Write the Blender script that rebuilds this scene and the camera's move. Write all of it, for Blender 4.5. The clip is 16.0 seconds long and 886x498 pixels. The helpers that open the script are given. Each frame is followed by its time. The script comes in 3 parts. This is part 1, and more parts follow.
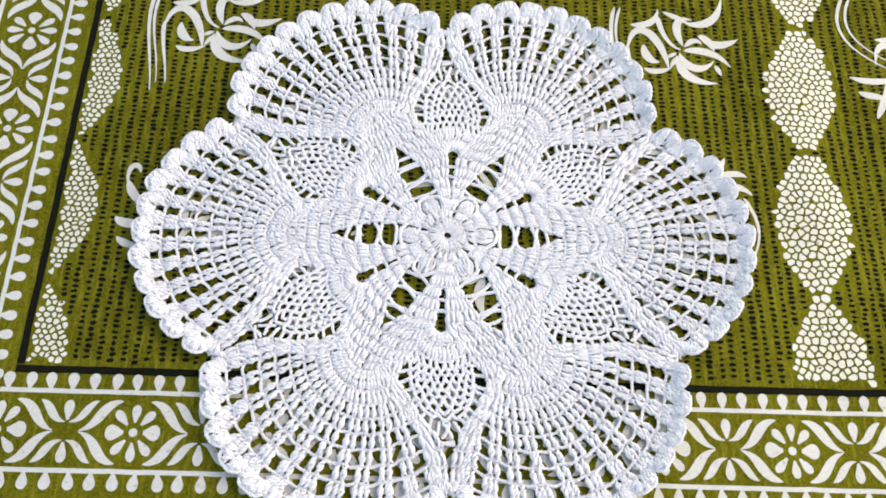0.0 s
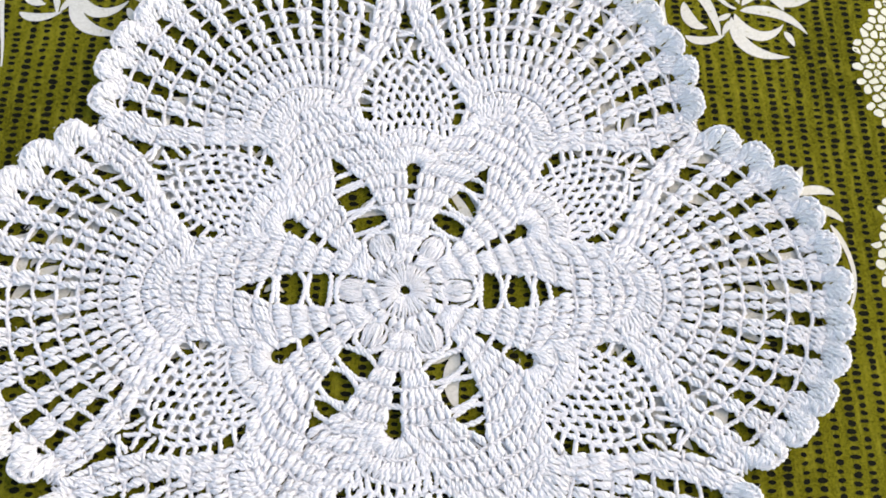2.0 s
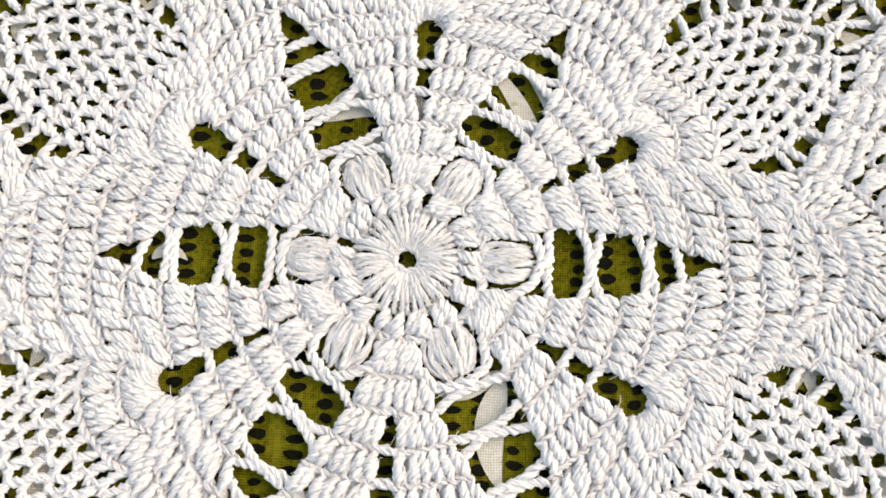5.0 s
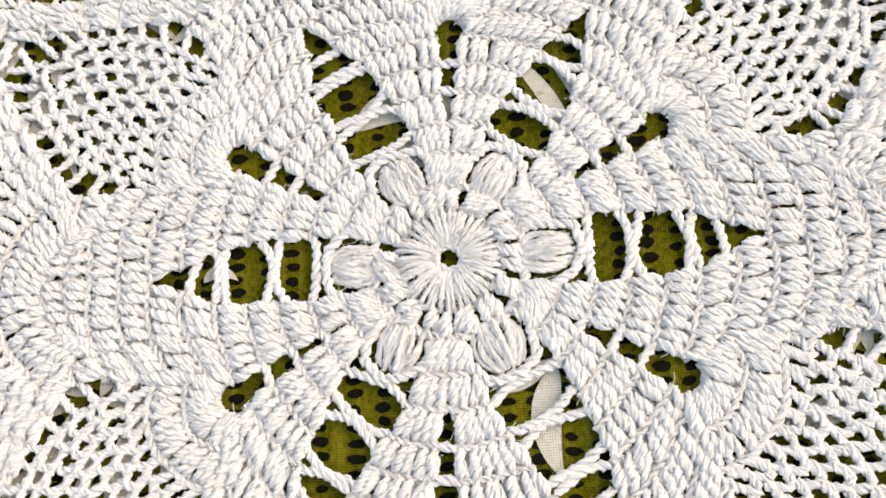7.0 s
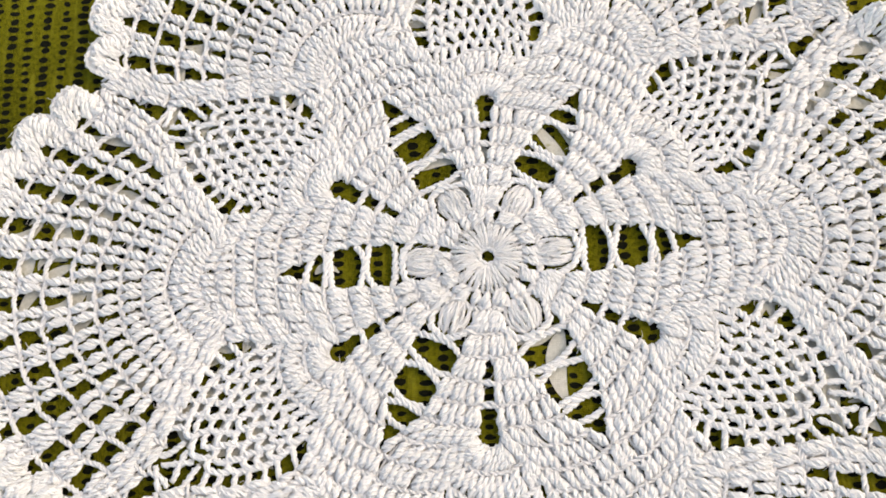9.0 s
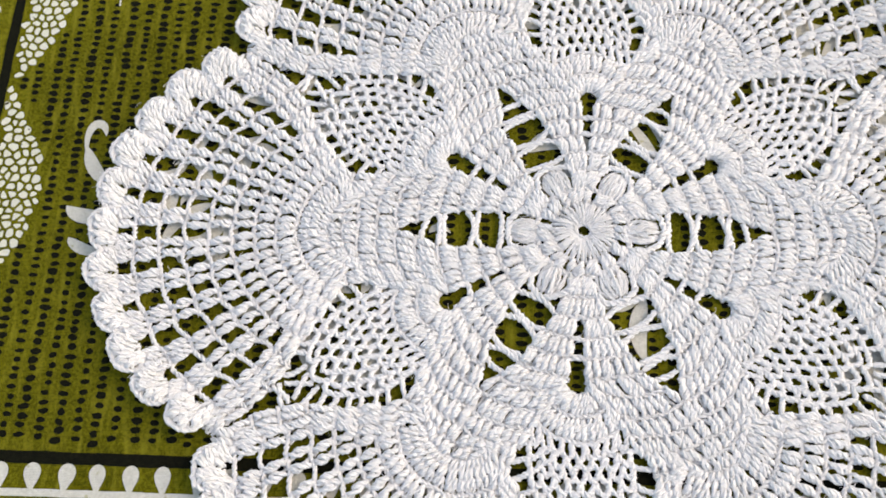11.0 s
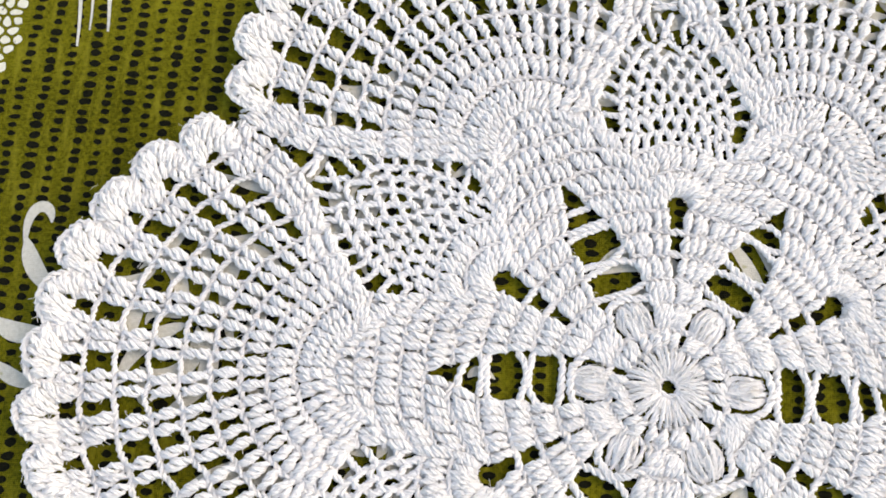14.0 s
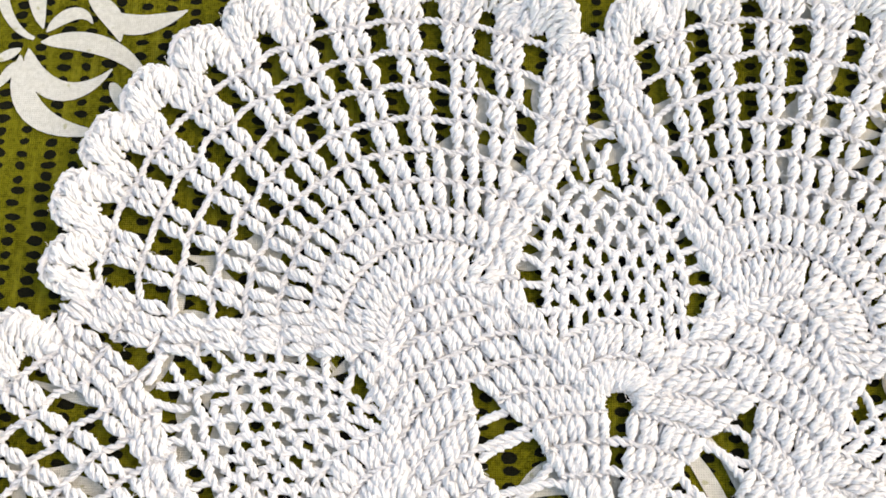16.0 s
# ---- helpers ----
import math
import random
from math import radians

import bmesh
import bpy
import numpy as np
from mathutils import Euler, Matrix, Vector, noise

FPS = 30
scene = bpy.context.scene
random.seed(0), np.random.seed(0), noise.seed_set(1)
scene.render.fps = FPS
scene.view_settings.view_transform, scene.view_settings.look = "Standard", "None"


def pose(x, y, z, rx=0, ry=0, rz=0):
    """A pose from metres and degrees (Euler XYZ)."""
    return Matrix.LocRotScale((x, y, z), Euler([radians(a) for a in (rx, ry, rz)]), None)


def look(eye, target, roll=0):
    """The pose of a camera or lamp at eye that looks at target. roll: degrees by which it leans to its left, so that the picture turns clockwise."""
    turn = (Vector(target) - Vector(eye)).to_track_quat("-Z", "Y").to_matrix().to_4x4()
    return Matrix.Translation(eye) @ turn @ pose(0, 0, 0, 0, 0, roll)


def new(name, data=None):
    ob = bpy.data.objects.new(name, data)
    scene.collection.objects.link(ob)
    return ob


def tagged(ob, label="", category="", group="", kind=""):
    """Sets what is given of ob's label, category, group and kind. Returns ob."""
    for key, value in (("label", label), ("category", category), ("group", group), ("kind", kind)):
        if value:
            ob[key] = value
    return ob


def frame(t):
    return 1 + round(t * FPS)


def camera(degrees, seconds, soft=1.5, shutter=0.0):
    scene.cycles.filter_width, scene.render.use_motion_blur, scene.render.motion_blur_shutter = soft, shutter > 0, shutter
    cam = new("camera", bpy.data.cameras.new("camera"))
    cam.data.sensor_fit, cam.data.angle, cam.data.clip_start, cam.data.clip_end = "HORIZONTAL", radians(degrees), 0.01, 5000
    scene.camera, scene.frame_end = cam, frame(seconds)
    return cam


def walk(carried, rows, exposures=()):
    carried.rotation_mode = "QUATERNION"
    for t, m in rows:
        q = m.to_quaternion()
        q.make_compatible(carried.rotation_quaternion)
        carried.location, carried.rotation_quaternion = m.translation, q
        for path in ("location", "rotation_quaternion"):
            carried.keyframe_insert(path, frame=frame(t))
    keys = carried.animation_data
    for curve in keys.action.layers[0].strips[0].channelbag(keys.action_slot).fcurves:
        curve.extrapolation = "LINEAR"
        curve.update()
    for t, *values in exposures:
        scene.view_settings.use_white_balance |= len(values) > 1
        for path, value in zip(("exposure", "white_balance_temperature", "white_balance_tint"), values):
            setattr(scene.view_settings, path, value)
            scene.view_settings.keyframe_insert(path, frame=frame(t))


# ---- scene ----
cam = camera(50.72, 16.0, soft=1.8)
ROWS = [
    (0.0, -0.03104, -0.24156, 0.50495, 24.851, -2.952, -0.610),
    (0.5, -0.02678, -0.22554, 0.49304, 24.426, -2.834, -0.538),
    (1.0, -0.01698, -0.20022, 0.45795, 24.597, -2.707, -0.625),
    (1.5, -0.00796, -0.16038, 0.40314, 23.198, -2.584, -0.900),
    (2.0, -0.00355, -0.12528, 0.36642, 21.548, -2.633, -1.166),
    (2.5, -0.00025, -0.09941, 0.32180, 20.592, -2.137, -0.760),
    (3.0, 0.00333, -0.08140, 0.28103, 18.961, -1.628, 0.223),
    (3.5, 0.00390, -0.06397, 0.25208, 16.803, -1.535, 0.828),
    (6.0, 0.01753, -0.04711, 0.19518, 13.817, 3.436, -0.744),
    (6.5, 0.01818, -0.04774, 0.19514, 13.580, 4.719, -2.701),
    (7.0, 0.01830, -0.04831, 0.20570, 13.516, 6.428, -4.022),
    (7.5, 0.01915, -0.05603, 0.22840, 14.763, 7.760, -4.807),
    (8.0, 0.01785, -0.06597, 0.25399, 15.581, 7.070, -5.294),
    (10.5, -0.03283, -0.12207, 0.32526, 20.046, 1.955, -0.563),
    (11.0, -0.04262, -0.12491, 0.32872, 19.855, 1.456, 0.660),
    (11.5, -0.05324, -0.12480, 0.33051, 19.409, 0.410, 1.533),
    (12.0, -0.06020, -0.12135, 0.33106, 19.059, -0.120, 2.009),
    (12.5, -0.06781, -0.10928, 0.31994, 18.484, -0.591, 2.348),
    (13.0, -0.07320, -0.09117, 0.30665, 17.373, -1.127, 2.685),
    (13.5, -0.06846, -0.06674, 0.28903, 17.150, -0.573, 3.077),
    (14.0, -0.06417, -0.04367, 0.27050, 16.987, -0.358, 2.907),
    (14.5, -0.05945, -0.02466, 0.25461, 17.061, -0.329, 2.510),
    (15.0, -0.05197, -0.00479, 0.24787, 15.913, 0.033, 2.046),
    (15.5, -0.04343, 0.01845, 0.23881, 14.777, 0.205, 1.661),
    (16.0, -0.03694, 0.03549, 0.22844, 14.421, 0.199, 0.725),
]
EXPOSURES = [
    (0.0, 0.14, 8200, 12.5), (2.0, 0.12, 8200, 12.5), (3.5, 0.12, 9000, 11.5), (6.0, 0.18, 9900, 11.5), (7.0, 0.15, 9900, 11.5), (8.0, 0.03, 9900, 11.5),
    (10.5, 0.01, 9050, 12), (12.5, 0.01, 8950, 12), (14.0, 0.14, 9000, 12), (16.0, 0.24, 9400, 12),
]
walk(cam, [(t, pose(x, y, z, rx, ry, rz)) for t, x, y, z, rx, ry, rz in ROWS], EXPOSURES)

# ---- light: a bright window to the right, soft sky light from above ----
world = bpy.data.worlds.new("world")
scene.world = world
world.use_nodes = True
wn = world.node_tree.nodes
sky = wn.new("ShaderNodeTexSky")
sky.sky_type, sky.sun_disc = "NISHITA", False
sky.sun_elevation, sky.sun_rotation = radians(50), radians(70)
world.node_tree.links.new(sky.outputs[0], wn["Background"].inputs[0])
wn["Background"].inputs[1].default_value = 0.37
window = new("window_light", bpy.data.lights.new("window_light", "AREA"))
window.data.shape, window.data.size, window.data.size_y = "RECTANGLE", 1.0, 0.9
window.data.energy, window.data.color = 8.3, (1.0, 0.93, 0.84)
window.matrix_world = look((0.80, 0.10, 0.60), (0, 0, 0))


# ---- materials ----
def material(name, rough=0.9):
    m = bpy.data.materials.new(name)
    m.use_nodes = True
    nt = m.node_tree
    b = nt.nodes["Principled BSDF"]
    b.inputs["Roughness"].default_value = rough
    b.inputs["Specular IOR Level"].default_value = 0.04
    return m, nt, b


def node(nt, kind, links=(), **values):
    n = nt.nodes.new(kind)
    for key, value in values.items():
        if key in n.inputs:
            n.inputs[key].default_value = value
        else:
            setattr(n, key, value)
    for socket, source in links:
        nt.links.new(source, n.inputs[socket])
    return n


def ramp(nt, fac, stops):
    r = nt.nodes.new("ShaderNodeValToRGB")
    el = r.color_ramp.elements
    while len(el) < len(stops):
        el.new(0.5)
    for e, (p, c) in zip(el, stops):
        e.position, e.color = p, (*c, 1)
    nt.links.new(fac, r.inputs[0])
    return r


def math_node(nt, op, a, b=None, c=None):
    n = nt.nodes.new("ShaderNodeMath")
    n.operation = op
    for i, v in enumerate((a, b, c)):
        if v is None:
            continue
        if isinstance(v, (int, float)):
            n.inputs[i].default_value = v
        else:
            nt.links.new(v, n.inputs[i])
    return n.outputs[0]


def yarn_material():
    """White mercerised cotton: plies winding round the strand, fine fibres, faint grey stains."""
    m, nt, b = material("white_cotton_yarn", 0.92)
    uv = node(nt, "ShaderNodeUVMap", uv_map="strand")
    sep = node(nt, "ShaderNodeSeparateXYZ", [(0, uv.outputs[0])])
    turn = math_node(nt, "ADD", math_node(nt, "MULTIPLY", sep.outputs[0], 2 * math.pi / 0.0022), math_node(nt, "MULTIPLY", sep.outputs[1], 2 * math.pi * 2))
    ply = math_node(nt, "POWER", math_node(nt, "ABSOLUTE", math_node(nt, "SINE", math_node(nt, "MULTIPLY", turn, 0.5))), 0.6)
    co = node(nt, "ShaderNodeTexCoord")
    fibre = node(nt, "ShaderNodeTexNoise", [("Vector", co.outputs["Object"])], Scale=1700.0, Detail=4.0, Roughness=0.75)
    long = nt.nodes.new("ShaderNodeCombineXYZ")
    nt.links.new(math_node(nt, "MULTIPLY", sep.outputs[0], 420.0), long.inputs[0])
    nt.links.new(math_node(nt, "ADD", math_node(nt, "MULTIPLY", sep.outputs[1], 9.0), math_node(nt, "MULTIPLY", sep.outputs[0], 1500.0)), long.inputs[1])
    hair = node(nt, "ShaderNodeTexNoise", [("Vector", long.outputs[0])], Scale=1.0, Detail=4.0, Roughness=0.7)
    stain = node(nt, "ShaderNodeTexNoise", [("Vector", co.outputs["Object"])], Scale=45.0, Detail=4.0)
    tone = ramp(nt, stain.outputs[0], [(0.3, (0.79, 0.79, 0.785)), (0.7, (0.85, 0.85, 0.845))])
    fine = ramp(nt, hair.outputs[0], [(0.3, (0.92, 0.92, 0.92)), (0.62, (1, 1, 1))])
    mix = node(nt, "ShaderNodeMix", data_type="RGBA", blend_type="MULTIPLY")
    mix.inputs[0].default_value = 1.0
    nt.links.new(tone.outputs[0], mix.inputs[6])
    nt.links.new(fine.outputs[0], mix.inputs[7])
    nt.links.new(mix.outputs[2], b.inputs["Base Color"])
    height = math_node(nt, "ADD", math_node(nt, "MULTIPLY", ply, 0.2), math_node(nt, "ADD", math_node(nt, "MULTIPLY", fibre.outputs[0], 0.8), math_node(nt, "MULTIPLY", hair.outputs[0], 1.2)))
    bump = node(nt, "ShaderNodeBump", [("Height", height)], Strength=0.8, Distance=0.0004)
    nt.links.new(bump.outputs[0], b.inputs["Normal"])
    b.inputs["Sheen Weight"].default_value = 0.15
    b.inputs["Sheen Roughness"].default_value = 0.6
    return m


def cloth_material(name, low, high, weave=1.0, specks=None, streak=None):
    """Woven cotton with crossing threads; low and high are the two ends of its colour."""
    m, nt, b = material(name, 0.92)
    co = node(nt, "ShaderNodeTexCoord")
    sep = node(nt, "ShaderNodeSeparateXYZ", [(0, co.outputs["Object"])])
    wob = node(nt, "ShaderNodeTexNoise", [("Vector", co.outputs["Object"])], Scale=60.0, Detail=2.0)
    shift = math_node(nt, "MULTIPLY", wob.outputs[0], 0.0015)
    k = math.pi / 0.00056
    wx = math_node(nt, "ABSOLUTE", math_node(nt, "SINE", math_node(nt, "MULTIPLY", math_node(nt, "ADD", sep.outputs[0], shift), k)))
    wy = math_node(nt, "ABSOLUTE", math_node(nt, "SINE", math_node(nt, "MULTIPLY", math_node(nt, "ADD", sep.outputs[1], shift), k)))
    thread = math_node(nt, "SUBTRACT", math_node(nt, "MINIMUM", wx, wy), 0.45)
    grain = node(nt, "ShaderNodeTexNoise", [("Vector", co.outputs["Object"])], Scale=850.0, Detail=5.0, Roughness=0.75)
    large = node(nt, "ShaderNodeTexNoise", [("Vector", co.outputs["Object"])], Scale=14.0, Detail=3.0)
    fac = math_node(nt, "ADD", math_node(nt, "MULTIPLY", grain.outputs[0], 0.75), math_node(nt, "MULTIPLY", large.outputs[0], 0.25))
    fac = math_node(nt, "ADD", fac, math_node(nt, "MULTIPLY", thread, 0.2 * weave))
    col = ramp(nt, fac, [(0.38, low), (0.62, high)])
    out = col.outputs[0]
    if streak:
        long = node(nt, "ShaderNodeMapping", [("Vector", co.outputs["Object"])])
        long.inputs["Scale"].default_value = (1.0, 0.16, 1.0)
        band = node(nt, "ShaderNodeTexNoise", [("Vector", long.outputs[0])], Scale=420.0, Detail=3.0)
        f = ramp(nt, band.outputs[0], [(0.50, (0, 0, 0)), (0.74, (0.42, 0.42, 0.42))])
        mix = node(nt, "ShaderNodeMix", data_type="RGBA")
        nt.links.new(f.outputs[0], mix.inputs[0])
        nt.links.new(out, mix.inputs[6])
        mix.inputs[7].default_value = (*streak, 1)
        out = mix.outputs[2]
    if specks:
        sp = node(nt, "ShaderNodeTexNoise", [("Vector", co.outputs["Object"])], Scale=330.0, Detail=1.0)
        f = ramp(nt, sp.outputs[0], [(0.70, (0, 0, 0)), (0.74, (1, 1, 1))])
        mix = node(nt, "ShaderNodeMix", data_type="RGBA")
        nt.links.new(f.outputs[0], mix.inputs[0])
        nt.links.new(out, mix.inputs[6])
        mix.inputs[7].default_value = (*specks, 1)
        out = mix.outputs[2]
    nt.links.new(out, b.inputs["Base Color"])
    height = math_node(nt, "ADD", math_node(nt, "MULTIPLY", thread, 1.2 * weave), grain.outputs[0])
    bump = node(nt, "ShaderNodeBump", [("Height", height)], Strength=0.7, Distance=0.0004)
    nt.links.new(bump.outputs[0], b.inputs["Normal"])
    return m


YARN = yarn_material()
GREEN = cloth_material("olive_green_cotton", (0.040, 0.040, 0.002), (0.190, 0.180, 0.012), streak=(0.33, 0.30, 0.032))
WHITE = cloth_material("white_print_on_cotton", (0.52, 0.51, 0.44), (0.68, 0.67, 0.60), weave=0.7, specks=(0.45, 0.44, 0.30))
PEBBLE = cloth_material("cream_print_on_cotton", (0.66, 0.65, 0.50), (0.80, 0.79, 0.68), specks=(0.05, 0.05, 0.015))
BLACK = cloth_material("black_print_on_cotton", (0.004, 0.005, 0.003), (0.013, 0.013, 0.007))


# ---- the cloth's surface (lengths below in millimetres unless said) ----
def cloth_z(x, y):
    """Height of the cloth, mm: slight ripples, stronger towards its right side."""
    x, y = np.asarray(x, float), np.asarray(y, float)
    right = 1 / (1 + np.exp(-(x - 190) / 25))
    z = 0.35 * np.sin(x / 31 + 0.4 * np.sin(y / 47)) + 0.25 * np.sin(y / 37 + x / 90)
    return z + right * (1.9 * np.sin((x + 0.12 * y) / 11.5) * (0.6 + 0.4 * np.sin(y / 60 + 1)))


def mesh_from(name, verts, faces, mat, uvs=None, smooth=True):
    """A mesh from arrays: verts in mm, faces as an (n, 4) array or a list of polygons."""
    me = bpy.data.meshes.new(name)
    v = np.asarray(verts, np.float32) * 0.001
    if isinstance(faces, np.ndarray):
        me.vertices.add(len(v))
        me.vertices.foreach_set("co", v.ravel())
        me.loops.add(faces.size)
        me.loops.foreach_set("vertex_index", faces.ravel().astype(np.int32))
        me.polygons.add(len(faces))
        me.polygons.foreach_set("loop_start", np.arange(0, faces.size, faces.shape[1], dtype=np.int32))
        me.polygons.foreach_set("loop_total", np.full(len(faces), faces.shape[1], np.int32))
        me.update(calc_edges=True)
    else:
        me.from_pydata(v.tolist(), [], faces)
    if uvs is not None:
        me.uv_layers.new(name="strand").data.foreach_set("uv", np.asarray(uvs, np.float32).ravel())
    me.polygons.foreach_set("use_smooth", np.full(len(me.polygons), smooth))
    me.materials.append(mat)
    me.validate()
    return me


def part(name, me, parent, label=""):
    ob = new(name, me)
    ob.parent = parent
    return tagged(ob, label)


# the floor-like support under the cloth and the cloth itself
def sheet(x0, x1, y0, y1, step, zf):
    xs, ys = np.arange(x0, x1 + step / 2, step), np.arange(y0, y1 + step / 2, step)
    X, Y = np.meshgrid(xs, ys)
    V = np.c_[X.ravel(), Y.ravel(), zf(X, Y).ravel()]
    n = len(xs)
    i = (np.arange(len(ys) - 1)[:, None] * n + np.arange(n - 1)).ravel()
    return V, np.c_[i, i + 1, i + n + 1, i + n]


m, nt, b = material("bed_sheet", 0.95)
co = node(nt, "ShaderNodeTexCoord")
ns = node(nt, "ShaderNodeTexNoise", [("Vector", co.outputs["Object"])], Scale=30.0, Detail=5.0)
nt.links.new(ramp(nt, ns.outputs[0], [(0.3, (0.34, 0.32, 0.28)), (0.7, (0.44, 0.42, 0.38))]).outputs[0], b.inputs["Base Color"])
V, F = sheet(-4000, 4000, -4000, 4000, 500, lambda x, y: x * 0 - 6.0)
tagged(new("ground", mesh_from("ground", V, F, m)), "flat pale surface under the printed cloth", "ground", kind="structure")

V, F = sheet(-700, 700, -600, 700, 5, cloth_z)
cloth = tagged(new("printed_cloth", mesh_from("printed_cloth", V, F, GREEN)), "olive green printed cotton cloth with white flower border, lying flat", "cloth")
thick = cloth.modifiers.new("thickness", "SOLIDIFY")
thick.thickness, thick.offset = 0.0006, -1

# ---- prints on the cloth ----
# cloth axes: the corner of the black line, and the directions along its two sides
CORNER = np.array([-236.2, -83.0])
EX = np.array([math.cos(radians(-1.5)), math.sin(radians(-1.5))])
EY = np.array([0.031, 0.9995])


def on_cloth(p, lift):
    """Places given along the cloth's own axes from the corner, mm, laid onto its surface."""
    p = np.asarray(p, float)
    xy = CORNER + p[:, :1] * EX + p[:, 1:2] * EY
    return np.c_[xy, cloth_z(xy[:, 0], xy[:, 1]) + lift]


class Print:
    """Printed shapes on the cloth, each a thin patch that follows its surface."""

    def __init__(self):
        self.pieces = []

    def polygon(self, pts, lift=0.30):
        """A convex or star-shaped patch, as a fan about its middle."""
        pts = np.asarray(pts, float)
        k = len(pts)
        self.pieces.append((on_cloth(np.vstack([pts.mean(0), pts]), lift), [(0, 1 + i, 1 + (i + 1) % k) for i in range(k)]))

    def stroke(self, line, width, profile, lift=0.30):
        """A brushed stroke along a curve of places, its width following the profile (0..1 along it)."""
        line = np.asarray(line, float)
        d = np.gradient(line, axis=0)
        d /= np.maximum(np.linalg.norm(d, axis=1), 1e-6)[:, None]
        side = np.c_[-d[:, 1], d[:, 0]]
        s = np.linspace(0, 1, len(line))
        w = (width * 0.5 * profile(s))[:, None]
        allp = np.stack([line + side * w, line, line - side * w], 1).reshape(-1, 2)
        faces = []
        for i in range(len(line) - 1):
            a = 3 * i
            faces += [(a, a + 1, a + 4, a + 3), (a + 1, a + 2, a + 5, a + 4)]
        self.pieces.append((on_cloth(allp, lift + 0.006 * (len(self.pieces) % 12)), faces))

    def place(self, name, mat, label="", piece=""):
        """All shapes as one part, or, with a piece's name, the first as the part and the others under it."""
        if piece:
            first = part(name, mesh_from(name, *self.pieces[0], mat, smooth=False), cloth, label)
            for v, f in self.pieces[1:]:
                part(piece, mesh_from(piece, v, f, mat, smooth=False), first)
            return first
        vs, fs, n = [], [], 0
        for v, f in self.pieces:
            vs.append(v)
            fs += [tuple(i + n for i in face) for face in f]
            n += len(v)
        return part(name, mesh_from(name, np.vstack(vs), fs, mat, smooth=False), cloth, label)


def bezier(p0, p1, p2, p3, n=14):
    t = np.linspace(0, 1, n)[:, None]
    p0, p1, p2, p3 = (np.array(p, float) for p in (p0, p1, p2, p3))
    return (1 - t) ** 3 * p0 + 3 * (1 - t) ** 2 * t * p1 + 3 * (1 - t) * t ** 2 * p2 + t ** 3 * p3


def leafy(s):
    return np.clip(np.sin(np.pi * np.clip(s, 0, 1) ** 0.8), 0.03, 1) ** 0.75


def drop(s):
    """Narrow at the start, round and full near the end."""
    return np.where(s < 0.72, 0.16 + 0.84 * np.sin(np.pi / 2 * s / 0.72) ** 1.4, np.sqrt(np.clip(1 - ((s - 0.72) / 0.28) ** 2, 0.0005, 1)))


def taper(s):
    return np.clip(1.15 - s, 0, 1) ** 0.7 * np.clip(s / 0.06, 0.3, 1)


rng = np.random.default_rng(7)


FIELD_X, FIELD_Y = 560, 420


# black line round the dotted field
def black_line(a, b, width):
    pr = Print()
    n = 60
    line = np.linspace(a, b, n)
    pr.stroke(line + rng.normal(0, 0.12, line.shape), width, lambda s: 1 + 0.06 * np.sin(s * 97), 0.2)
    return pr


black_line((-2.1, 0), (FIELD_X, 0), 4.3).place("black_line", BLACK, "printed black line round the dotted field")
black_line((0, 2.7), (0, FIELD_Y), 4.2).place("black_line", BLACK)


# pebbled leaf shapes: one column on the field, half ones along the black line
LEAF_TOP, LEAF_LEN = 257.0, 99.0
HALF_TOP, HALF_LEN = 148.0, 93.0


def leaf_axis(y):
    """Middle of the pebbled column on the field."""
    return 457.0 + 0.0002 * y * y


def leaf_half(y):
    return 2.5 + 21.5 * np.abs(np.sin(np.pi * (y - LEAF_TOP) / LEAF_LEN)) ** 0.75


def half_leaf(y):
    return 5.0 + 19.0 * np.abs(np.sin(np.pi * (y - HALF_TOP) / HALF_LEN)) ** 0.9


def in_pebbles(x, y):
    return abs(x - leaf_axis(y)) < leaf_half(y) + 1.0 or 0 < x < half_leaf(y) + 2.0


def clip(poly, p, nrm):
    out = []
    for i, a in enumerate(poly):
        b = poly[(i + 1) % len(poly)]
        da, db = (a - p) @ nrm, (b - p) @ nrm
        if da <= 0:
            out.append(a)
        if da * db < 0:
            out.append(a + (b - a) * da / (da - db))
    return out


def pebbles(x0, x1, y0, y1, inside, size=5.0):
    pts = []
    for j, y in enumerate(np.arange(y0, y1, size * 0.86)):
        for x in np.arange(x0, x1, size):
            pts.append((x + (j % 2) * size / 2 + rng.uniform(-0.3, 0.3) * size, y + rng.uniform(-0.3, 0.3) * size))
    pts = np.array(pts)
    pr = Print()
    for p in pts:
        if not inside(*p):
            continue
        d = np.linalg.norm(pts - p, axis=1)
        near = pts[np.argsort(d)[1:13]]
        poly = [p + size * 0.62 * np.array([math.cos(a), math.sin(a)]) * (1, 0.9) for a in np.linspace(0, 2 * math.pi, 12, endpoint=False)]
        for q in near:
            nrm = (q - p) / np.linalg.norm(q - p)
            poly = clip(poly, (p + q) / 2 - nrm * 0.52, nrm)
            if len(poly) < 3:
                break
        if len(poly) < 3:
            continue
        poly = np.array(poly)
        # rounded corners: cut each one once
        nxt = np.roll(poly, -1, 0)
        poly = np.stack([poly * 0.78 + nxt * 0.22, poly * 0.22 + nxt * 0.78], 1).reshape(-1, 2)
        if inside(*(poly.mean(0))):
            pr.polygon(poly)
    return pr


